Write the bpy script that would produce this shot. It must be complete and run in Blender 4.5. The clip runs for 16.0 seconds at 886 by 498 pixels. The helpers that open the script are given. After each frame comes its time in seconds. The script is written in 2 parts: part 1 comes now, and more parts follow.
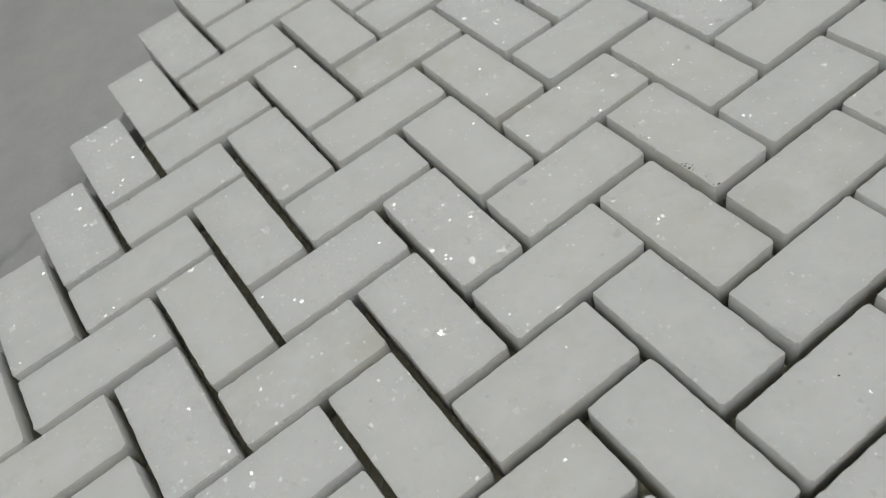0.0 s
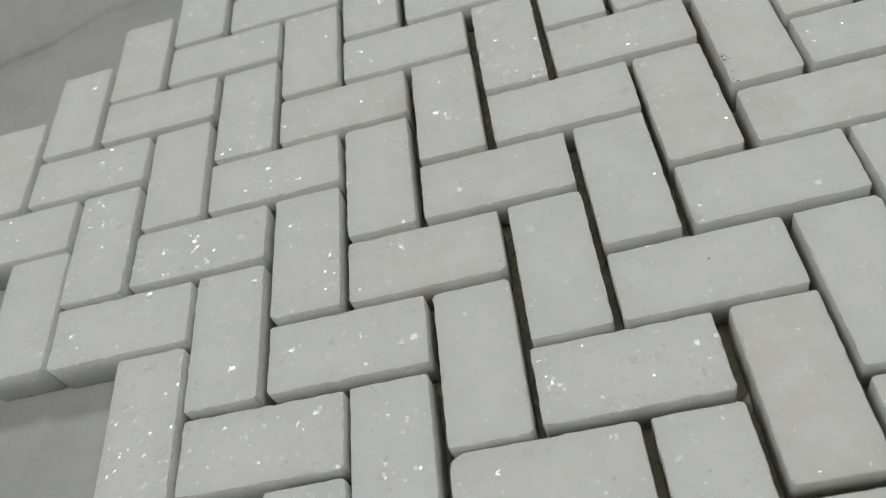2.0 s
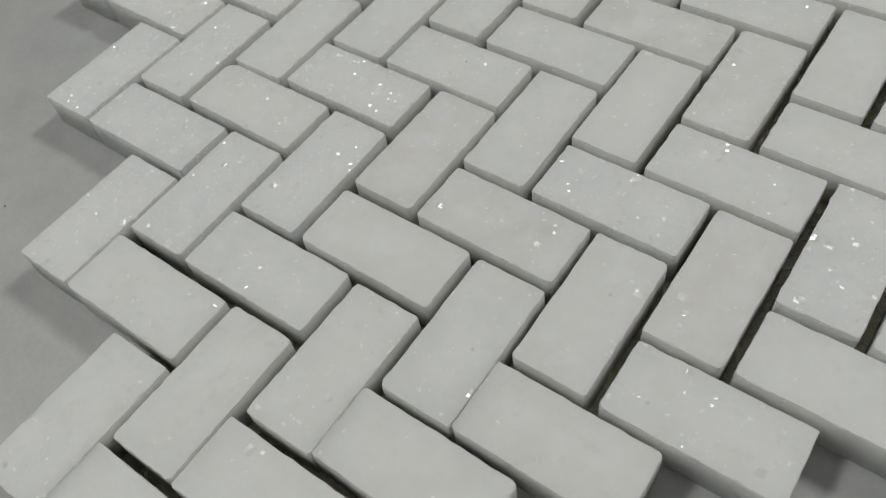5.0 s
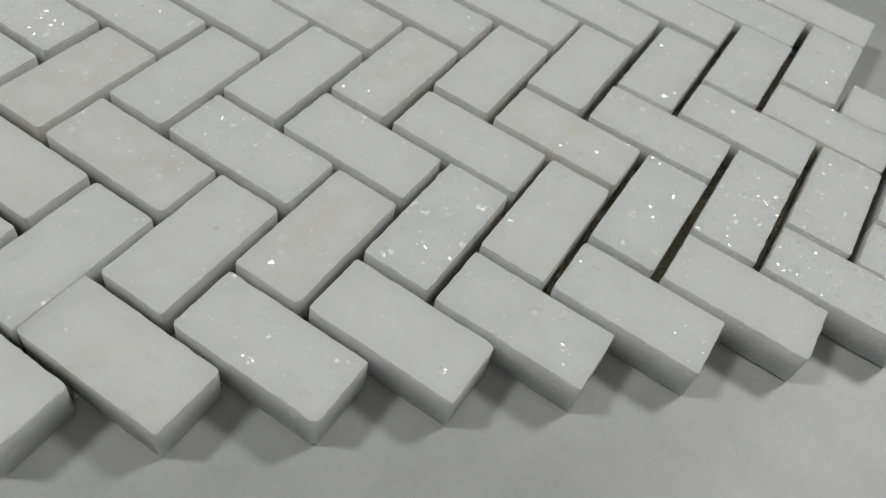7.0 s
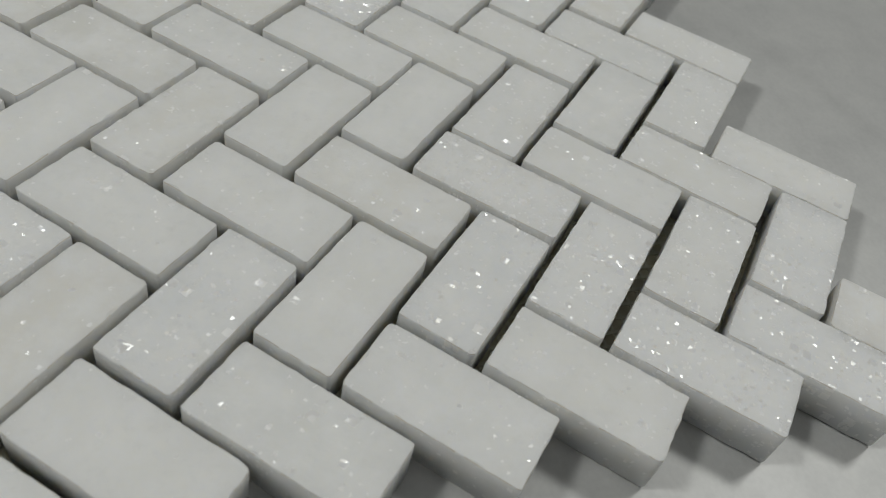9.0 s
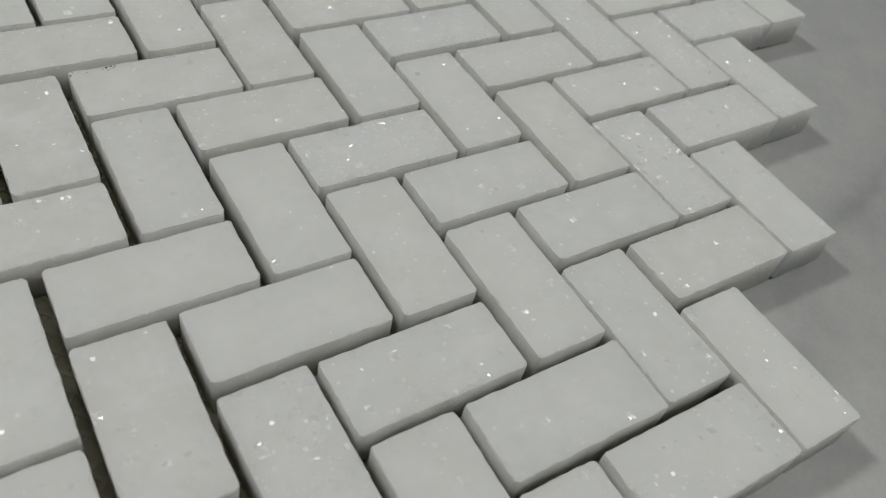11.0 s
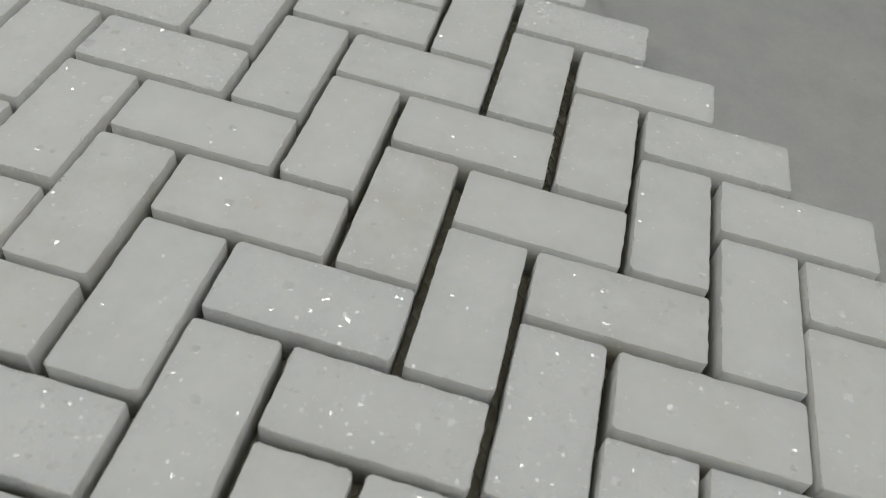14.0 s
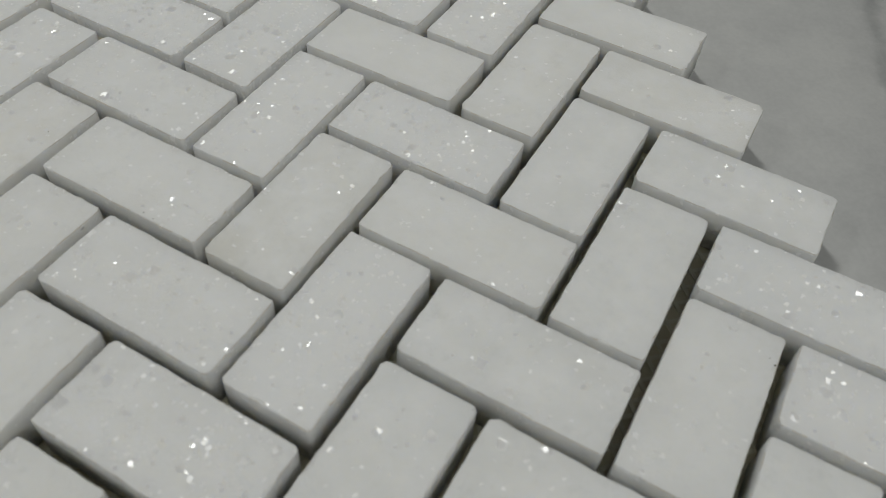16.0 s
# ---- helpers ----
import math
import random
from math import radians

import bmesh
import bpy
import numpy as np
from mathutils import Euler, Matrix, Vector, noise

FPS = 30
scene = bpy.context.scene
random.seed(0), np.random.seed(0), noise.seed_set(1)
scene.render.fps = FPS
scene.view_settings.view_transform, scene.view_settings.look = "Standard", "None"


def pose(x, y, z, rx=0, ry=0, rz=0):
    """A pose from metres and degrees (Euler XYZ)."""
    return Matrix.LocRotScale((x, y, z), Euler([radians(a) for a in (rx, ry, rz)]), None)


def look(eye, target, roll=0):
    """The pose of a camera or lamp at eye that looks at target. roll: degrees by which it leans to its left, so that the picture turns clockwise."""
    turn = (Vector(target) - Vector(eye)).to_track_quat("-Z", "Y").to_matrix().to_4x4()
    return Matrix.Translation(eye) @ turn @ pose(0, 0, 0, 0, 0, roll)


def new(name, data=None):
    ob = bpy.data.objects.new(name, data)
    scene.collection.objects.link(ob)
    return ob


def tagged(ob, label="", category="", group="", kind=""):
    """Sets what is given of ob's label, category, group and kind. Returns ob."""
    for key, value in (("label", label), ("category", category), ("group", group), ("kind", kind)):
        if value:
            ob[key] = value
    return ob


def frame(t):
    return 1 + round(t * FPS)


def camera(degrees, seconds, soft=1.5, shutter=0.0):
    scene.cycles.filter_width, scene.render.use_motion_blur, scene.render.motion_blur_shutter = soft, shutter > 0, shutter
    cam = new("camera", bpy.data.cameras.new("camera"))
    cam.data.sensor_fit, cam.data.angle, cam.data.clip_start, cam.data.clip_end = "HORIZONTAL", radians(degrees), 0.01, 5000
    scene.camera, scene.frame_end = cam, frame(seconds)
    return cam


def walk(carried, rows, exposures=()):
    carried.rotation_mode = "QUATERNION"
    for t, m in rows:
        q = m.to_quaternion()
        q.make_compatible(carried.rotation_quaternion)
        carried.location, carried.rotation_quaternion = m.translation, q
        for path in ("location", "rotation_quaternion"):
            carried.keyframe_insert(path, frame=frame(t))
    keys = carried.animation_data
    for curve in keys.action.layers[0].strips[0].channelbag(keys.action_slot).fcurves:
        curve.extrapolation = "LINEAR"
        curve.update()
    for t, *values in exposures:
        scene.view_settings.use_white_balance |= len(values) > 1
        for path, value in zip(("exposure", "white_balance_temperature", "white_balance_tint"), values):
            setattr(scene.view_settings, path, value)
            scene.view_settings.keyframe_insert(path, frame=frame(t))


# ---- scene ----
cam = camera(57.44, 16.0, soft=1.0)
cam.data.dof.use_dof, cam.data.dof.focus_distance, cam.data.dof.aperture_fstop = True, 0.16, 28.0
PATH = [
    (0.0, pose(-0.0008, -0.1266, 0.8893, 38.77, 13.25, 9.65)),
    (0.5, pose(0.015, -0.1334, 0.8862, 38.59, 13.33, 17.34)),
    (1.0, pose(0.0332, -0.1342, 0.8863, 38.06, 14.32, 25.04)),
    (1.5, pose(0.0517, -0.1352, 0.885, 37.58, 14.49, 32.72)),
    (2.0, pose(0.0676, -0.1328, 0.8875, 37.1, 14.36, 39.81)),
    (2.5, pose(0.0848, -0.1275, 0.8874, 36.61, 13.96, 47.34)),
    (3.0, pose(0.1033, -0.1172, 0.8859, 36.45, 13.42, 54.69)),
    (3.5, pose(0.124, -0.1077, 0.8849, 35.94, 12.82, 62.25)),
    (3.7, pose(0.1315, -0.1016, 0.8855, 35.79, 12.52, 65.3)),
    (5.8, pose(0.1988, -0.0624, 0.8939, 34.47, 1.78, 83.16)),
    (6.0, pose(0.203, -0.0611, 0.8948, 34.94, -0.22, 82.64)),
    (6.5, pose(0.2025, -0.0486, 0.8945, 36.41, -5.33, 80.37)),
    (7.0, pose(0.201, -0.0354, 0.887, 38.25, -8.86, 77.94)),
    (7.5, pose(0.1978, -0.0209, 0.8838, 39.89, -10.73, 75.78)),
    (8.0, pose(0.196, -0.0112, 0.8715, 41.74, -10.82, 74.68)),
    (8.5, pose(0.1902, -0.0043, 0.8662, 42.52, -10.78, 73.85)),
    (9.0, pose(0.1846, 0.003, 0.8691, 42.66, -10.38, 74.15)),
    (9.2, pose(0.1799, 0.0182, 0.8693, 42.51, -10.03, 78.59)),
    (11.3, pose(0.1191, 0.0916, 0.8705, 42.97, -9.63, 107.58)),
    (11.5, pose(0.1118, 0.0995, 0.8697, 43.21, -9.31, 110.45)),
    (12.0, pose(0.0896, 0.1144, 0.8706, 43.11, -9.24, 117.76)),
    (12.5, pose(0.0667, 0.1254, 0.8726, 42.78, -8.89, 125.18)),
    (13.0, pose(0.043, 0.1336, 0.8731, 42.47, -8.56, 132.87)),
    (13.5, pose(0.0178, 0.1362, 0.8721, 41.65, -8.49, 140.79)),
    (14.0, pose(-0.0113, 0.1305, 0.8696, 41.22, -8.27, 148.79)),
    (14.5, pose(-0.0375, 0.1146, 0.8649, 41.41, -7.06, 156.38)),
    (15.0, pose(-0.0593, 0.0913, 0.8606, 41.18, -5.49, 164.6)),
    (15.5, pose(-0.0611, 0.0668, 0.8583, 40.35, -5.21, 164.45)),
    (16.0, pose(-0.0658, 0.0375, 0.8584, 39.79, -3.31, 164.43)),
]
walk(cam, PATH, exposures=((0.0, -0.04), (3.5, -0.02), (6.5, 0.02), (9.2, -0.01), (12.0, -0.06), (14.5, -0.09), (16.0, -0.08)))

# ---- light: lamp panels in a plain grey room, and an added overhead fill ----
world = bpy.data.worlds.new("room_air")
world.use_nodes = True
world.node_tree.nodes["Background"].inputs[0].default_value = (0.9, 0.95, 1.0, 1)
world.node_tree.nodes["Background"].inputs[1].default_value = 0.02
scene.world = world

TOP = 0.7492          # height of the marble table top
CEILING = 2.6


def lamp_or_fill(eye, size, watts):
    """An area light that faces the table: a room lamp or the added fill."""
    data = bpy.data.lights.new("lamp_or_fill", "AREA")
    data.shape, data.size, data.energy = "SQUARE", size, watts
    data.color = (0.994, 1.0, 0.95)
    lamp = new("lamp_or_fill", data)
    lamp.matrix_world = look(eye, (0, 0, TOP))
    return lamp


lamp_or_fill((1.75, 0.1, CEILING - 0.15), 0.32, 4.8)
lamp_or_fill((-0.35, 1.38, CEILING - 0.15), 0.36, 14.6)
lamp_or_fill((-0.10, -1.08, TOP + 1.40), 0.24, 9.8)
# weak overhead fill, no lamp of the room: added to lift piece tops and joints
lamp_or_fill((-0.15, 0.05, CEILING - 0.10), 0.30, 0.6)

# ---- materials ----


def material(name):
    mat = bpy.data.materials.new(name)
    mat.use_nodes = True
    nodes, links = mat.node_tree.nodes, mat.node_tree.links
    return mat, nodes, links, nodes["Principled BSDF"]


def node(nodes, kind, **values):
    made = nodes.new(kind)
    for key, value in values.items():
        made.inputs[key].default_value = value
    return made


def maths(nodes, links, operation, a, b=None, c=None):
    made = nodes.new("ShaderNodeMath")
    made.operation = operation
    for slot, value in enumerate((a, b, c)):
        if value is None:
            continue
        if isinstance(value, (int, float)):
            made.inputs[slot].default_value = value
        else:
            links.new(value, made.inputs[slot])
    return made.outputs[0]


def vectors(nodes, links, operation, a, b=None):
    made = nodes.new("ShaderNodeVectorMath")
    made.operation = operation
    for slot, value in enumerate((a, b)):
        if value is None:
            continue
        if isinstance(value, tuple):
            made.inputs[slot].default_value = value
        else:
            links.new(value, made.inputs[slot])
    return made.outputs[0]


def ramp(nodes, links, factor, stops):
    made = nodes.new("ShaderNodeValToRGB")
    while len(made.color_ramp.elements) < len(stops):
        made.color_ramp.elements.new(0.5)
    for element, (place, colour) in zip(made.color_ramp.elements, stops):
        element.position, element.color = place, (*colour, 1) if len(colour) == 3 else colour
    links.new(factor, made.inputs[0])
    return made.outputs[0]


def mix(nodes, links, factor, a, b, blend="MIX"):
    made = nodes.new("ShaderNodeMix")
    made.data_type, made.blend_type = "RGBA", blend
    for slot, value in ((0, factor), (6, a), (7, b)):
        if isinstance(value, (int, float)):
            made.inputs[slot].default_value = value
        elif isinstance(value, tuple):
            made.inputs[slot].default_value = (*value, 1)
        else:
            links.new(value, made.inputs[slot])
    return made.outputs[2]


def crystal_marble(name, base, spread, stain, tones):
    """White crystalline marble: cloudy grain, cut grain facets that catch the lamps, faint yellow and grey stains.
    base, spread: how many crystals show in all pieces and how far single pieces pass that; stain: depth of the warm stains; tones: colours from piece to piece."""
    mat, nodes, links, shader = material(name)
    place = nodes.new("ShaderNodeTexCoord").outputs["Object"]
    info = nodes.new("ShaderNodeObjectInfo").outputs["Random"]
    shift = nodes.new("ShaderNodeCombineXYZ")
    links.new(maths(nodes, links, "MULTIPLY", info, 3.7), shift.inputs[0])
    links.new(maths(nodes, links, "MULTIPLY", info, 9.1), shift.inputs[1])
    spot = vectors(nodes, links, "ADD", place, shift.outputs[0])
    second = maths(nodes, links, "FRACT", maths(nodes, links, "MULTIPLY", info, 37.7))
    third = maths(nodes, links, "FRACT", maths(nodes, links, "MULTIPLY", info, 91.3))

    def noise_at(scale, detail, rough, offset=(0.0, 0.0, 0.0)):
        made = node(nodes, "ShaderNodeTexNoise", Scale=scale, Detail=detail, Roughness=rough)
        links.new(vectors(nodes, links, "ADD", spot, offset), made.inputs["Vector"])
        return made

    # tone of the piece, clouds in it, grey streaks
    tone = ramp(nodes, links, info, tones)
    clouds = noise_at(110.0, 5.0, 0.62)
    colour = mix(nodes, links, ramp(nodes, links, clouds.outputs[0], ((0.36, (0, 0, 0)), (0.66, (1, 1, 1)))), tone, (0.84, 0.845, 0.84))
    grey = noise_at(300.0, 6.0, 0.72, (2.0, 0.0, 3.0))
    streak = maths(nodes, links, "MULTIPLY", ramp(nodes, links, grey.outputs[0], ((0.54, (0, 0, 0)), (0.72, (1, 1, 1)))), maths(nodes, links, "MULTIPLY_ADD", third, 0.30, 0.05))
    colour = mix(nodes, links, streak, colour, (0.60, 0.61, 0.61))
    # warm mineral stains on a few pieces
    rust = noise_at(42.0, 3.0, 0.5, (5.0, 2.0, 1.0))
    stained = maths(nodes, links, "MULTIPLY", ramp(nodes, links, rust.outputs[0], ((0.60, (0, 0, 0)), (0.80, (1, 1, 1)))), maths(nodes, links, "MULTIPLY_ADD", second, 0.26, stain))
    colour = mix(nodes, links, stained, colour, (0.60, 0.575, 0.50))
    # crystals of two sizes, ragged, denser in patches and in some pieces
    ragged = vectors(nodes, links, "ADD", spot, vectors(nodes, links, "MULTIPLY", noise_at(1500.0, 2.0, 0.6, (0.0, 4.0, 0.0)).outputs["Color"], (0.0009, 0.0009, 0.0005)))
    density = noise_at(75.0, 2.0, 0.5, (1.0, 7.0, 0.0))
    amount = maths(nodes, links, "ADD", maths(nodes, links, "MULTIPLY", density.outputs[0], 0.34), maths(nodes, links, "MULTIPLY_ADD", maths(nodes, links, "POWER", second, 2.0), spread, base))
    facing = nodes.new("ShaderNodeNewGeometry").outputs["Normal"]
    masks, ways = [], []
    for scale, small, large, most in ((350.0, 0.08, 0.26, 1.06), (1100.0, 0.14, 0.28, 1.08)):
        cells = node(nodes, "ShaderNodeTexVoronoi", Scale=scale, Randomness=1.0)
        cells.distance = "CHEBYCHEV"
        links.new(ragged, cells.inputs["Vector"])
        split = nodes.new("ShaderNodeSeparateColor")
        links.new(cells.outputs["Color"], split.inputs[0])
        size = maths(nodes, links, "MULTIPLY_ADD", split.outputs[1], large, small)
        core = maths(nodes, links, "LESS_THAN", cells.outputs["Distance"], size)
        masks.append(maths(nodes, links, "MULTIPLY", core, maths(nodes, links, "GREATER_THAN", split.outputs[0], maths(nodes, links, "SUBTRACT", most, amount))))
        ways.append(vectors(nodes, links, "MULTIPLY", vectors(nodes, links, "SUBTRACT", cells.outputs["Color"], (0.88, 0.5, 0.5)), (0.0, 1.15, 1.15)))
    crystal = maths(nodes, links, "MAXIMUM", *masks)
    colour = mix(nodes, links, maths(nodes, links, "MULTIPLY", crystal, 0.95), colour, (0.96, 0.96, 0.955))
    links.new(colour, shader.inputs["Base Color"])
    # a facet leans to any side: the two random numbers of its grain give its lean along and across the piece
    lean = vectors(nodes, links, "ADD", *ways)
    parts = nodes.new("ShaderNodeSeparateXYZ")
    links.new(lean, parts.inputs[0])
    level = nodes.new("ShaderNodeCombineXYZ")
    links.new(parts.outputs[1], level.inputs[0])
    links.new(parts.outputs[2], level.inputs[1])
    bumps = node(nodes, "ShaderNodeBump", Strength=0.22, Distance=0.0003)
    links.new(noise_at(1000.0, 4.0, 0.7).outputs[0], bumps.inputs["Height"])
    links.new(bumps.outputs[0], shader.inputs["Normal"])
    links.new(vectors(nodes, links, "NORMALIZE", vectors(nodes, links, "ADD", facing, level.outputs[0])), shader.inputs["Coat Normal"])
    links.new(maths(nodes, links, "MULTIPLY", crystal, 1.0), shader.inputs["Coat Weight"])
    shader.inputs["Coat Roughness"].default_value = 0.36
    shader.inputs["Coat IOR"].default_value = 2.8
    shader.inputs["Roughness"].default_value = 0.55
    shader.inputs["Specular IOR Level"].default_value = 0.18
    shader.inputs["Subsurface Weight"].default_value = 0.50
    shader.inputs["Subsurface Radius"].default_value = (1.0, 0.94, 0.82)
    shader.inputs["Subsurface Scale"].default_value = 0.0110
    return mat


def table_marble():
    """Pale grey polished marble with a few soft dark veins."""
    mat, nodes, links, shader = material("pale_grey_marble")
    place = nodes.new("ShaderNodeTexCoord").outputs["Object"]
    clouds = node(nodes, "ShaderNodeTexNoise", Scale=9.0, Detail=6.0, Roughness=0.6)
    links.new(place, clouds.inputs["Vector"])
    colour = ramp(nodes, links, clouds.outputs[0], ((0.3, (0.42, 0.43, 0.435)), (0.7, (0.525, 0.53, 0.525))))
    warp = node(nodes, "ShaderNodeTexNoise", Scale=22.0, Detail=6.0, Roughness=0.6)
    links.new(place, warp.inputs["Vector"])
    bent = vectors(nodes, links, "ADD", place, vectors(nodes, links, "MULTIPLY", vectors(nodes, links, "SUBTRACT", warp.outputs["Color"], (0.5, 0.5, 0.5)), (0.022, 0.022, 0.0)))
    fade = node(nodes, "ShaderNodeTexNoise", Scale=30.0, Detail=3.0)
    links.new(place, fade.inputs["Vector"])
    strength = ramp(nodes, links, fade.outputs[0], ((0.30, (0.25, 0.25, 0.25)), (0.62, (1, 1, 1))))
    # (x, y, direction, length, width, depth): a thin dark line inside a wide pale smoke
    for x, y, way, length, wide, deep in ((-0.197, -0.055, 63, 0.16, 0.0018, 1.0), (-0.196, -0.052, 63, 0.20, 0.010, 0.35), (-0.042, 0.169, 150, 0.08, 0.0026, 0.95),
                                          (-0.04, 0.172, 155, 0.17, 0.013, 0.60), (0.05, 0.19, 20, 0.12, 0.004, 0.3), (0.175, 0.12, 80, 0.2, 0.010, 0.16), (-0.25, 0.12, 120, 0.2, 0.006, 0.25)):
        turned = nodes.new("ShaderNodeMapping")
        turned.vector_type = "TEXTURE"
        turned.inputs["Location"].default_value = (x, y, 0)
        turned.inputs["Rotation"].default_value = (0, 0, radians(way))
        links.new(bent, turned.inputs["Vector"])
        axes = nodes.new("ShaderNodeSeparateXYZ")
        links.new(turned.outputs[0], axes.inputs[0])
        away = maths(nodes, links, "DIVIDE", maths(nodes, links, "ABSOLUTE", axes.outputs[1]), wide)
        past = maths(nodes, links, "DIVIDE", maths(nodes, links, "ABSOLUTE", axes.outputs[0]), length / 2)
        body = maths(nodes, links, "MULTIPLY", maths(nodes, links, "EXPONENT", maths(nodes, links, "MULTIPLY", maths(nodes, links, "MULTIPLY", away, away), -1.0)),
                     maths(nodes, links, "EXPONENT", maths(nodes, links, "MULTIPLY", maths(nodes, links, "POWER", past, 4.0), -1.0)))
        colour = mix(nodes, links, maths(nodes, links, "MULTIPLY", maths(nodes, links, "MULTIPLY", body, strength), deep), colour, (0.20, 0.205, 0.21))
    specks = node(nodes, "ShaderNodeTexNoise", Scale=900.0, Detail=2.0)
    links.new(place, specks.inputs["Vector"])
    mottle = node(nodes, "ShaderNodeTexNoise", Scale=75.0, Detail=8.0, Roughness=0.72)
    links.new(place, mottle.inputs["Vector"])
    colour = mix(nodes, links, 0.30, colour, ramp(nodes, links, mottle.outputs[0], ((0.32, (0.33, 0.335, 0.345)), (0.52, (0.48, 0.485, 0.485)), (0.70, (0.60, 0.60, 0.585)))))
    colour = mix(nodes, links, 0.07, colour, ramp(nodes, links, specks.outputs[0], ((0.35, (0.35, 0.35, 0.35)), (0.65, (0.70, 0.70, 0.70)))))
    links.new(colour, shader.inputs["Base Color"])
    links.new(ramp(nodes, links, warp.outputs[0], ((0.3, (0.38, 0.38, 0.38)), (0.7, (0.48, 0.48, 0.48)))), shader.inputs["Roughness"])
    return mat


def painted(name, colour, rough=0.8, scale=30.0):
    mat, nodes, links, shader = material(name)
    place = nodes.new("ShaderNodeTexCoord").outputs["Object"]
    wear = node(nodes, "ShaderNodeTexNoise", Scale=scale, Detail=5.0)
    links.new(place, wear.inputs["Vector"])
    low = tuple(0.9 * c for c in colour)
    links.new(ramp(nodes, links, wear.outputs[0], ((0.3, low), (0.7, colour))), shader.inputs["Base Color"])
    shader.inputs["Roughness"].default_value = rough
    return mat


MARBLE = crystal_marble("white_marble", -0.07, 0.12, 0.0, ((0.0, (0.76, 0.77, 0.765)), (0.5, (0.80, 0.805, 0.795)), (0.85, (0.79, 0.79, 0.765)), (1.0, (0.76, 0.75, 0.72))))
SPARKLING = crystal_marble("white_sparkling_marble", 0.17, 0.20, -0.10, ((0.0, (0.76, 0.775, 0.785)), (0.5, (0.80, 0.81, 0.815)), (0.8, (0.81, 0.815, 0.81)), (1.0, (0.78, 0.785, 0.775))))
STAINED = crystal_marble("stained_white_marble", -0.04, 0.08, 0.40, ((0.0, (0.74, 0.745, 0.735)), (0.5, (0.77, 0.77, 0.75)), (1.0, (0.73, 0.73, 0.705))))
TABLE = table_marble()
WALL = painted("grey_wall_paint", (0.22, 0.22, 0.215), scale=4.0)
FLOOR = painted("grey_floor_tile", (0.45, 0.45, 0.44), 0.4, 6.0)
ARRIS = painted("dusty_worn_edge", (0.70, 0.655, 0.58), 0.7, 800.0)
YARN = painted("glass_fibre_yarn", (0.83, 0.82, 0.68), 0.6, 500.0)
GLUE = painted("dried_resin", (0.77, 0.74, 0.57), 0.35, 160.0)

# ---- the added, unseen room and the table ----


def block(bm, x0, x1, y0, y1, z0, z1):
    made = bmesh.ops.create_cube(bm, size=1.0, matrix=Matrix.LocRotScale(((x0 + x1) / 2, (y0 + y1) / 2, (z0 + z1) / 2), None, (x1 - x0, y1 - y0, z1 - z0)))
    return made["verts"]


def part(name, bm, mat, parent=None, label=""):
    data = bpy.data.meshes.new(name)
    bm.to_mesh(data)
    bm.free()
    data.materials.append(mat)
    ob = new(name, data)
    ob.parent = parent
    if label:
        ob["label"] = label
    return ob


def slab(name, box, mat, label, category):
    bm = bmesh.new()
    block(bm, *box)
    return tagged(part(name, bm, mat), label, category, kind="structure")


# room shell out of view, added; its dark grey keeps the bounce light low
R = 3.6
slab("floor", (-R, R, -R, R, -0.1, 0.0), FLOOR, "unseen grey tiled floor of the added room", "floor")
slab("ceiling", (-R, R, -R, R, CEILING, CEILING + 0.1), WALL, "unseen grey room ceiling, added to limit bounce light", "ceiling")
slab("wall_north", (-R, R, R, R + 0.1, 0.0, CEILING), WALL, "unseen grey room wall, added to limit bounce light", "wall")
slab("wall_south", (-R, R, -R - 0.1, -R, 0.0, CEILING), WALL, "unseen grey room wall, added to limit bounce light", "wall")
slab("wall_east", (R, R + 0.1, -R, R, 0.0, CEILING), WALL, "unseen grey room wall, added to limit bounce light", "wall")
slab("wall_west", (-R - 0.1, -R, -R, R, 0.0, CEILING), WALL, "unseen grey room wall, added to limit bounce light", "wall")

table_bm = bmesh.new()
block(table_bm, -0.9, 0.9, -0.9, 0.9, TOP - 0.03, TOP)
bmesh.ops.bevel(table_bm, geom=table_bm.edges[:], offset=0.003, segments=2, affect="EDGES")
table = tagged(new("marble_table"), "polished pale grey marble table with soft grey veins", "table")
part("tabletop", table_bm, TABLE, table)
base_bm = bmesh.new()
block(base_bm, -0.7, 0.7, -0.7, 0.7, 0.0, TOP - 0.03)
part("base", base_bm, WALL, table, "plain grey table base")

# ---- the mosaic sheet: 12 by 12 marble pieces in a herringbone on a fibre net ----
P = 0.0174            # pitch of the pattern: a piece takes one by two pitches
GAP = 0.115
THICK = 0.0095        # from the table to the top of the pieces
NET = 0.0007
ROWS, COUNT = 12, 12
MID_I, MID_J = -2.75, 8.25

sheet = new("mosaic_sheet")
sheet.matrix_world = pose(0, 0, TOP, 0, 0, -45)
tagged(sheet, "white crystalline marble herringbone mosaic sheet on a fibre net", "mosaic tile")


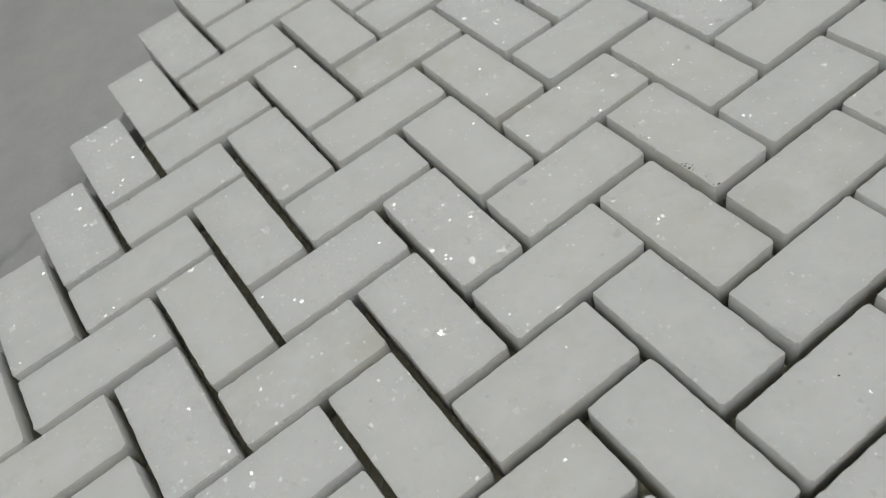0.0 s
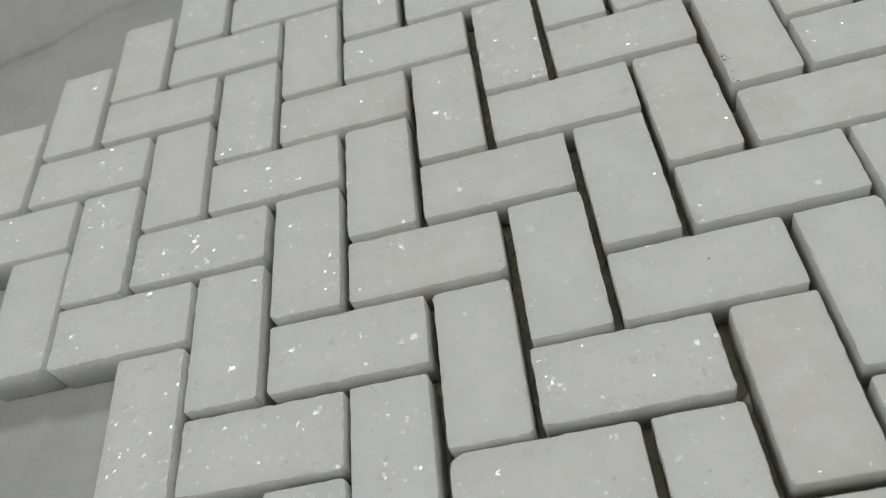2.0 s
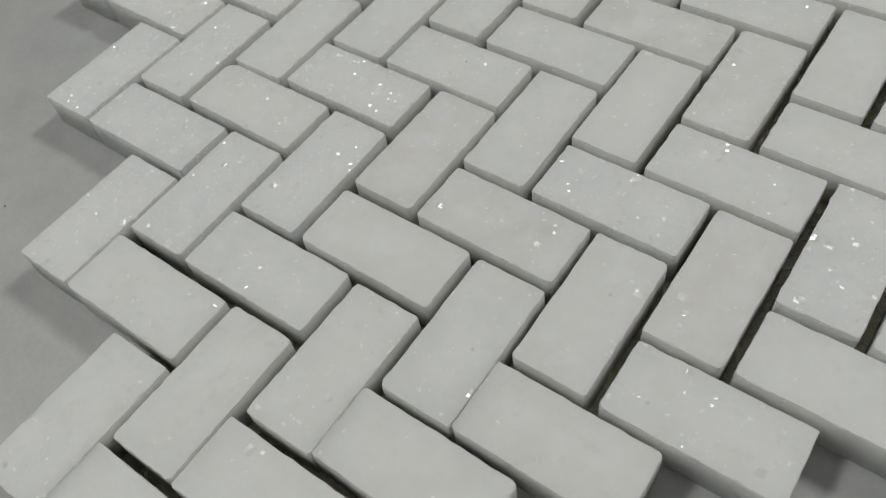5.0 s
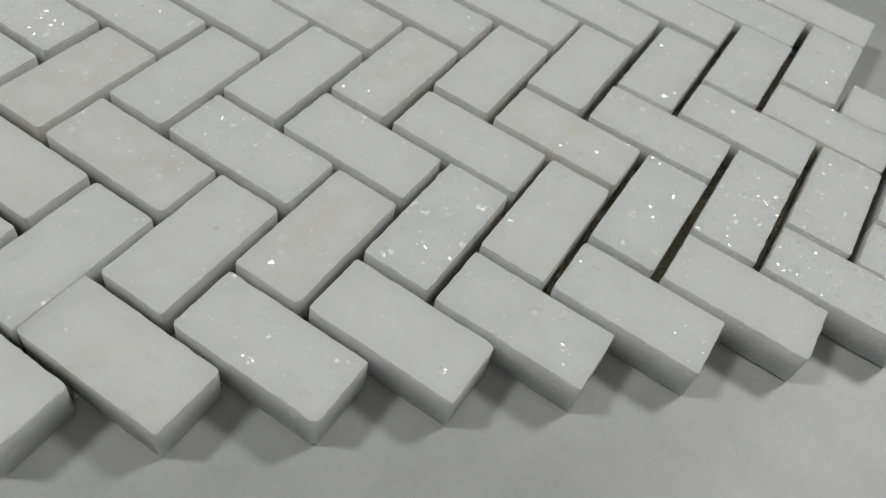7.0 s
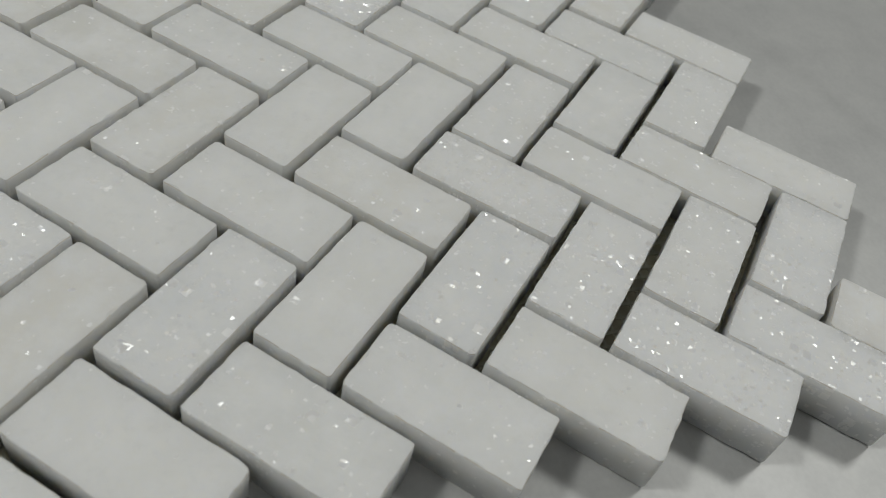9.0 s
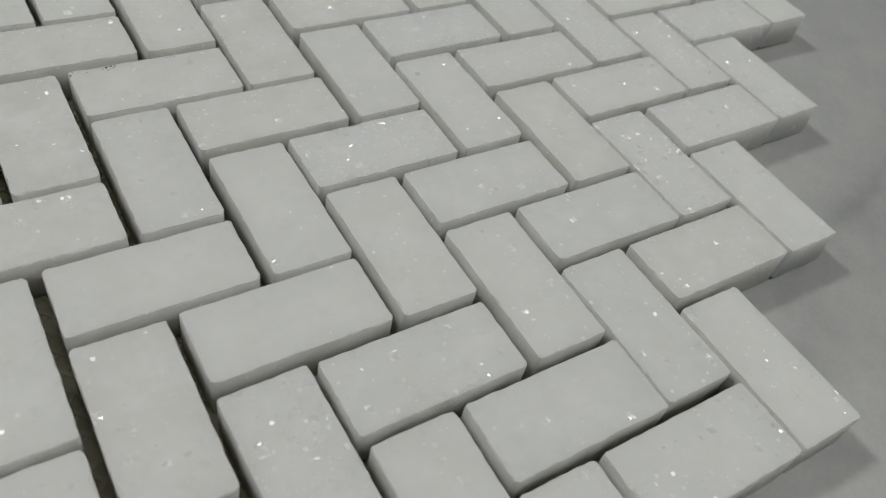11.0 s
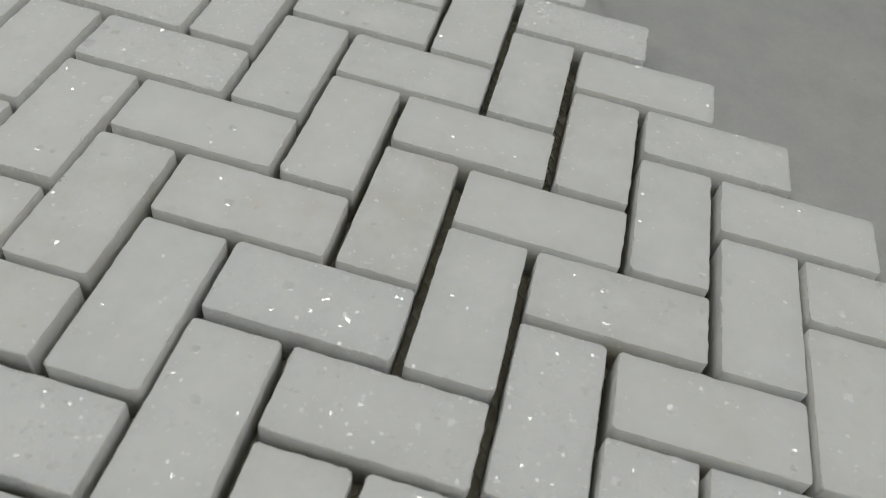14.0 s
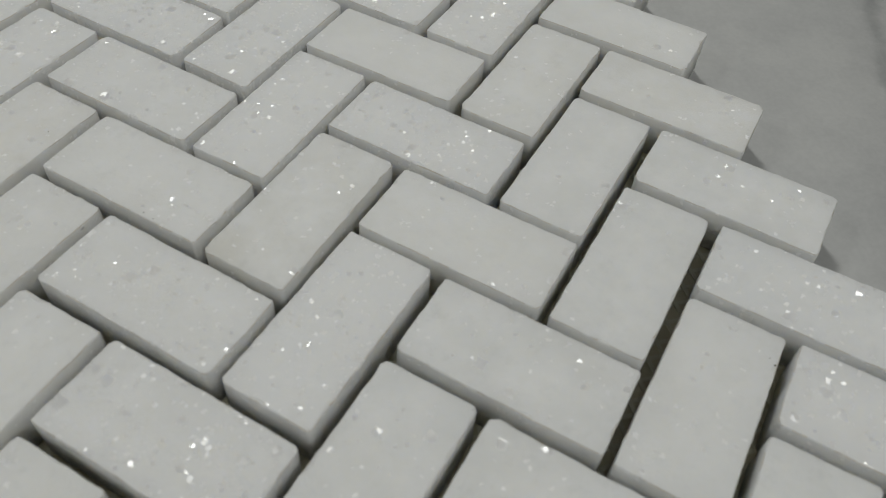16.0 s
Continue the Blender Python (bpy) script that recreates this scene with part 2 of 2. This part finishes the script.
def piece_mesh(seed, stone, notch=False):
    """One marble piece with rounded corners, eased top edge and small chips; its long side lies along x, its foot at z = 0."""
    rng = random.Random(seed)
    a, b, h = (2 - GAP) * P / 2, (1 - GAP) * P / 2, THICK - NET
    outline = []
    for k, (cx, cy) in enumerate(((1, 1), (-1, 1), (-1, -1), (1, -1))):
        r = rng.uniform(0.0005, 0.0012)
        for n in range(5):
            turn = radians(90 * k + 22.5 * n)
            outline.append((cx * (a - r) + r * math.cos(turn), cy * (b - r) + r * math.sin(turn), math.cos(turn), math.sin(turn)))
        steps = 16 if k % 2 == 0 else 8
        nx, ny = ((0, 1), (-1, 0), (0, -1), (1, 0))[k]
        ex, ey = a - 0.0017, b - 0.0017
        for n in range(steps):
            u = 1 - 2 * (n + 0.5 + rng.uniform(-0.25, 0.25)) / steps
            along = (u * ex if k == 0 else -u * ex, ny * b) if nx == 0 else (nx * a, u * ey if k == 1 else -u * ey)
            outline.append((*along, nx, ny))
    rings = ((0.0, 0.0, 0.00004), (h - 0.0006, 0.0, 0.00005), (h - 0.00018, 0.00002, 0.00008), (h - 0.00006, 0.00008, 0.00009), (h, 0.00020, 0.00022))
    waver = [rng.gauss(0, 0.00005) for _ in outline]
    chips = [rng.randrange(len(outline)) for _ in range(rng.choice((2, 3, 4, 5, 7)))]
    bm = bmesh.new()
    loops = []
    for level, (z, inset, rough) in enumerate(rings):
        loop = []
        for n, (x, y, nx, ny) in enumerate(outline):
            d = inset + waver[n] + rng.gauss(0, 0.4 * rough)
            if notch:
                d += 0.0010 * math.exp(-(((x + a) ** 2 + (y - b) ** 2) / 0.0014**2))
            if level >= 3 and n in chips:
                d += 0.00010 + 0.00014 * (level - 3)
            dz = -0.00012 if level == 4 and n in chips else rng.gauss(0, 0.00002) if level == 4 else 0.0
            loop.append(bm.verts.new((x - nx * d, y - ny * d, z + dz)))
        loops.append(loop)
    for level, (low, high) in enumerate(zip(loops, loops[1:])):
        for n in range(len(low)):
            m = (n + 1) % len(low)
            face = bm.faces.new((low[n], low[m], high[m], high[n]))
            face.smooth = True
            face.material_index = 1 if level == 2 and rng.random() < 0.7 else 0
    inner = [bm.verts.new((v.co.x - nx * 0.00008, v.co.y - ny * 0.00008, h)) for v, (x, y, nx, ny) in zip(loops[-1], outline)]
    for n in range(len(inner)):
        m = (n + 1) % len(inner)
        bm.faces.new((loops[-1][n], loops[-1][m], inner[m], inner[n]))
    bm.faces.new(inner)
    bm.faces.new(loops[0][::-1])
    data = bpy.data.meshes.new("tile")
    bm.to_mesh(data)
    bm.free()
    data.materials.append(stone)
    data.materials.append(ARRIS)
    return data


SHAPES, BRIGHT, WARM = ([piece_mesh(first + n, stone) for n in range(count)] for first, stone, count in ((100, MARBLE, 20), (200, SPARKLING, 14), (300, STAINED, 5)))
NOTCHED = piece_mesh(77, MARBLE, notch=True)
# row of the pattern -> pieces in it that are thick with crystals, and pieces with beige stains
SPARKLES = {0: (5, 6), 1: (1,), 2: (1, 3, 11), 3: (0, 1, 2, 4, 9, 10), 4: (0, 1, 2, 4, 5, 8, 9, 11), 5: (0, 1, 10), 6: (0, 1, 8), 7: (0, 1, 2), 8: (0, 1, 2), 9: (4, 8), 10: (6, 8, 9, 10, 11), 11: (9, 10)}
STAINS = {1: (7,), 2: (9,), 3: (3, 7), 5: (3, 6), 7: (5,), 9: (3,)}
DARK = painted("dark_mineral", (0.07, 0.06, 0.045), 0.7, 900.0)
OCHRE = painted("ochre_stain", (0.70, 0.64, 0.52), 0.55, 700.0)


def speck_mesh(rng, long, wide, high):
    """A small ragged flat grain."""
    bm = bmesh.new()
    ring = []
    for n in range(9):
        turn, r = radians(40 * n), rng.uniform(0.6, 1.15)
        ring.append((long * r * math.cos(turn), wide * r * math.sin(turn)))
    low = [bm.verts.new((x, y, -high)) for x, y in ring]
    high_ring = [bm.verts.new((0.8 * x, 0.8 * y, high)) for x, y in ring]
    for n in range(9):
        m = (n + 1) % 9
        bm.faces.new((low[n], low[m], high_ring[m], high_ring[n]))
    bm.faces.new(high_ring)
    bm.faces.new(low[::-1])
    return bm


# flaws of single pieces: first cell of the piece -> places on the pattern, half sizes in mm, how many
FLAWS = {(0, 6): ((0.41, 7.08, 0.22, 0.2, 1),), (-11, 9): ((-10.64, 10.70, 0.2, 0.18, 1),), (-1, 3): ((-0.76, 3.56, 0.14, 0.12, 1),),
         (-4, 8): ((-3.31, 8.11, 0.3, 0.14, 6), (-2.55, 8.12, 0.4, 0.18, 12), (-2.14, 8.15, 0.3, 0.16, 7)), (-5, 7): ((-4.10, 7.92, 0.3, 0.1, 6),),
         (-8, 2): ((-7.94, 2.37, 0.25, 0.2, 2),), (-3, 3): ((-2.34, 3.90, 0.2, 0.12, 2),)}
shuffle = random.Random(7)
for row in range(ROWS):
    d = -8 + 2 * row
    for s in range(COUNT):
        i, j = d // 2 - s, d // 2 + s
        lying = row % 2 == 0
        cx, cy = (i + 1, j + 0.5) if lying else (i + 0.5, j + 1)
        # joints are tight along two edges of the sheet, and a few end pieces sit back
        if s == COUNT - 1:
            cx += 0.06 if lying else 0.15
        if s == COUNT - 2 and not lying:
            cx += 0.06
        if s == 0 and lying:
            cy += 0.05
        if row == ROWS - 1 and s < 4:
            cy -= 0.08
        notched = (i, j) == (2, 4)
        ob = new("tile", NOTCHED if notched else shuffle.choice(BRIGHT if s in SPARKLES.get(row, ()) else WARM if s in STAINS.get(row, ()) else SHAPES))
        ob.parent = sheet
        flip = 0 if notched else 180 * shuffle.randrange(2)
        ob.matrix_basis = pose((cx - MID_I) * P + max(-0.0005, min(0.0005, shuffle.gauss(0, 0.00020))), (cy - MID_J) * P + max(-0.0005, min(0.0005, shuffle.gauss(0, 0.00020))),
                               NET + shuffle.uniform(0, 0.0002), shuffle.gauss(0, 0.18), shuffle.gauss(0, 0.12), (0 if lying else 90) + flip + shuffle.gauss(0, 0.25))
        for fx, fy, long, wide, many in FLAWS.get((i, j), ()):
            for n in range(many):
                spread = 0.0 if many == 1 else 0.09
                at = Vector(((fx + shuffle.gauss(0, spread) - MID_I) * P, (fy + shuffle.gauss(0, spread / 3) - MID_J) * P, 0))
                local = ob.matrix_basis.inverted() @ at
                size = shuffle.uniform(0.4, 1.0) if many > 1 else 1.0
                speck = part("speck", speck_mesh(shuffle, long * size * 0.001, wide * size * 0.001, 0.00004), DARK, ob, "dark mineral grain")
                speck.location = (max(-(1 - GAP / 2) * P + 0.0004, min((1 - GAP / 2) * P - 0.0004, local.x)),
                                  max(-(1 - GAP) * P / 2 + 0.0004, min((1 - GAP) * P / 2 - 0.0004, local.y)), THICK - NET)
                speck.rotation_euler = (0, 0, shuffle.uniform(0, 3.1))
        if (i, j) == (2, 2):
            streak = part("stain", speck_mesh(shuffle, 0.0022, 0.0004, 0.00003), OCHRE, ob, "pale ochre streak")
            streak.location = ob.matrix_basis.inverted() @ Vector(((2.38 - MID_I) * P, (2.55 - MID_J) * P, THICK))


def net_mesh():
    """Two layers of flat yarns, square to the sheet's edges, so askew to the pieces."""
    bm = bmesh.new()
    low_d, high_d, half_s, step, wide = -12.2 * P / 2**0.5, 10.2 * P / 2**0.5, 10.7 * P / 2**0.5, 0.0030, 0.0007
    turn = pose(0, 0, 0, 0, 0, 45)
    rng = random.Random(3)
    for across in (0, 1):
        z = 0.00035 + 0.00020 * across
        start, end = (low_d, high_d) if across else (-half_s, half_s)
        at = start + wide
        while at < end - wide:
            box = (at - wide / 2, at + wide / 2, -half_s, half_s) if across else (low_d, high_d, at - wide / 2, at + wide / 2)
            verts = block(bm, *box, z - 0.00012, z + 0.00012)
            bmesh.ops.transform(bm, matrix=turn @ pose(0, 0, 0, 0, 0, rng.gauss(0, 0.15)), verts=verts)
            at += step * rng.uniform(0.92, 1.08)
    return bm


film_bm = bmesh.new()
film = block(film_bm, -12.1 * P / 2**0.5, 10.1 * P / 2**0.5, -10.6 * P / 2**0.5, 10.6 * P / 2**0.5, -0.0002, 0.00008)
bmesh.ops.transform(film_bm, matrix=pose(0, 0, 0, 0, 0, 45), verts=film)
bmesh.ops.translate(film_bm, verts=film, vec=(0, 0, 0.00021))
part("resin_film", film_bm, GLUE, sheet, "dried brownish resin under the pieces")
part("fibre_net", net_mesh(), YARN, sheet, "brownish glass fibre backing net")

# a few grains of stone dust lie on the table beside the sheet
grit = bmesh.new()
sprinkle = random.Random(21)
for n in range(22):
    turn, far = sprinkle.uniform(0, 6.28), sprinkle.uniform(0.155, 0.24)
    x, y, r = far * math.cos(turn), far * math.sin(turn), sprinkle.choice((0.00008, 0.00012, 0.0002))
    bmesh.ops.create_icosphere(grit, subdivisions=1, radius=r, matrix=Matrix.LocRotScale((x, y, TOP + r * 0.5), None, (1.4, 1.0, 0.7)))
tagged(part("stone_grit", grit, DARK), "scattered dark grains of stone dust on the table", "grit", kind="stuff")
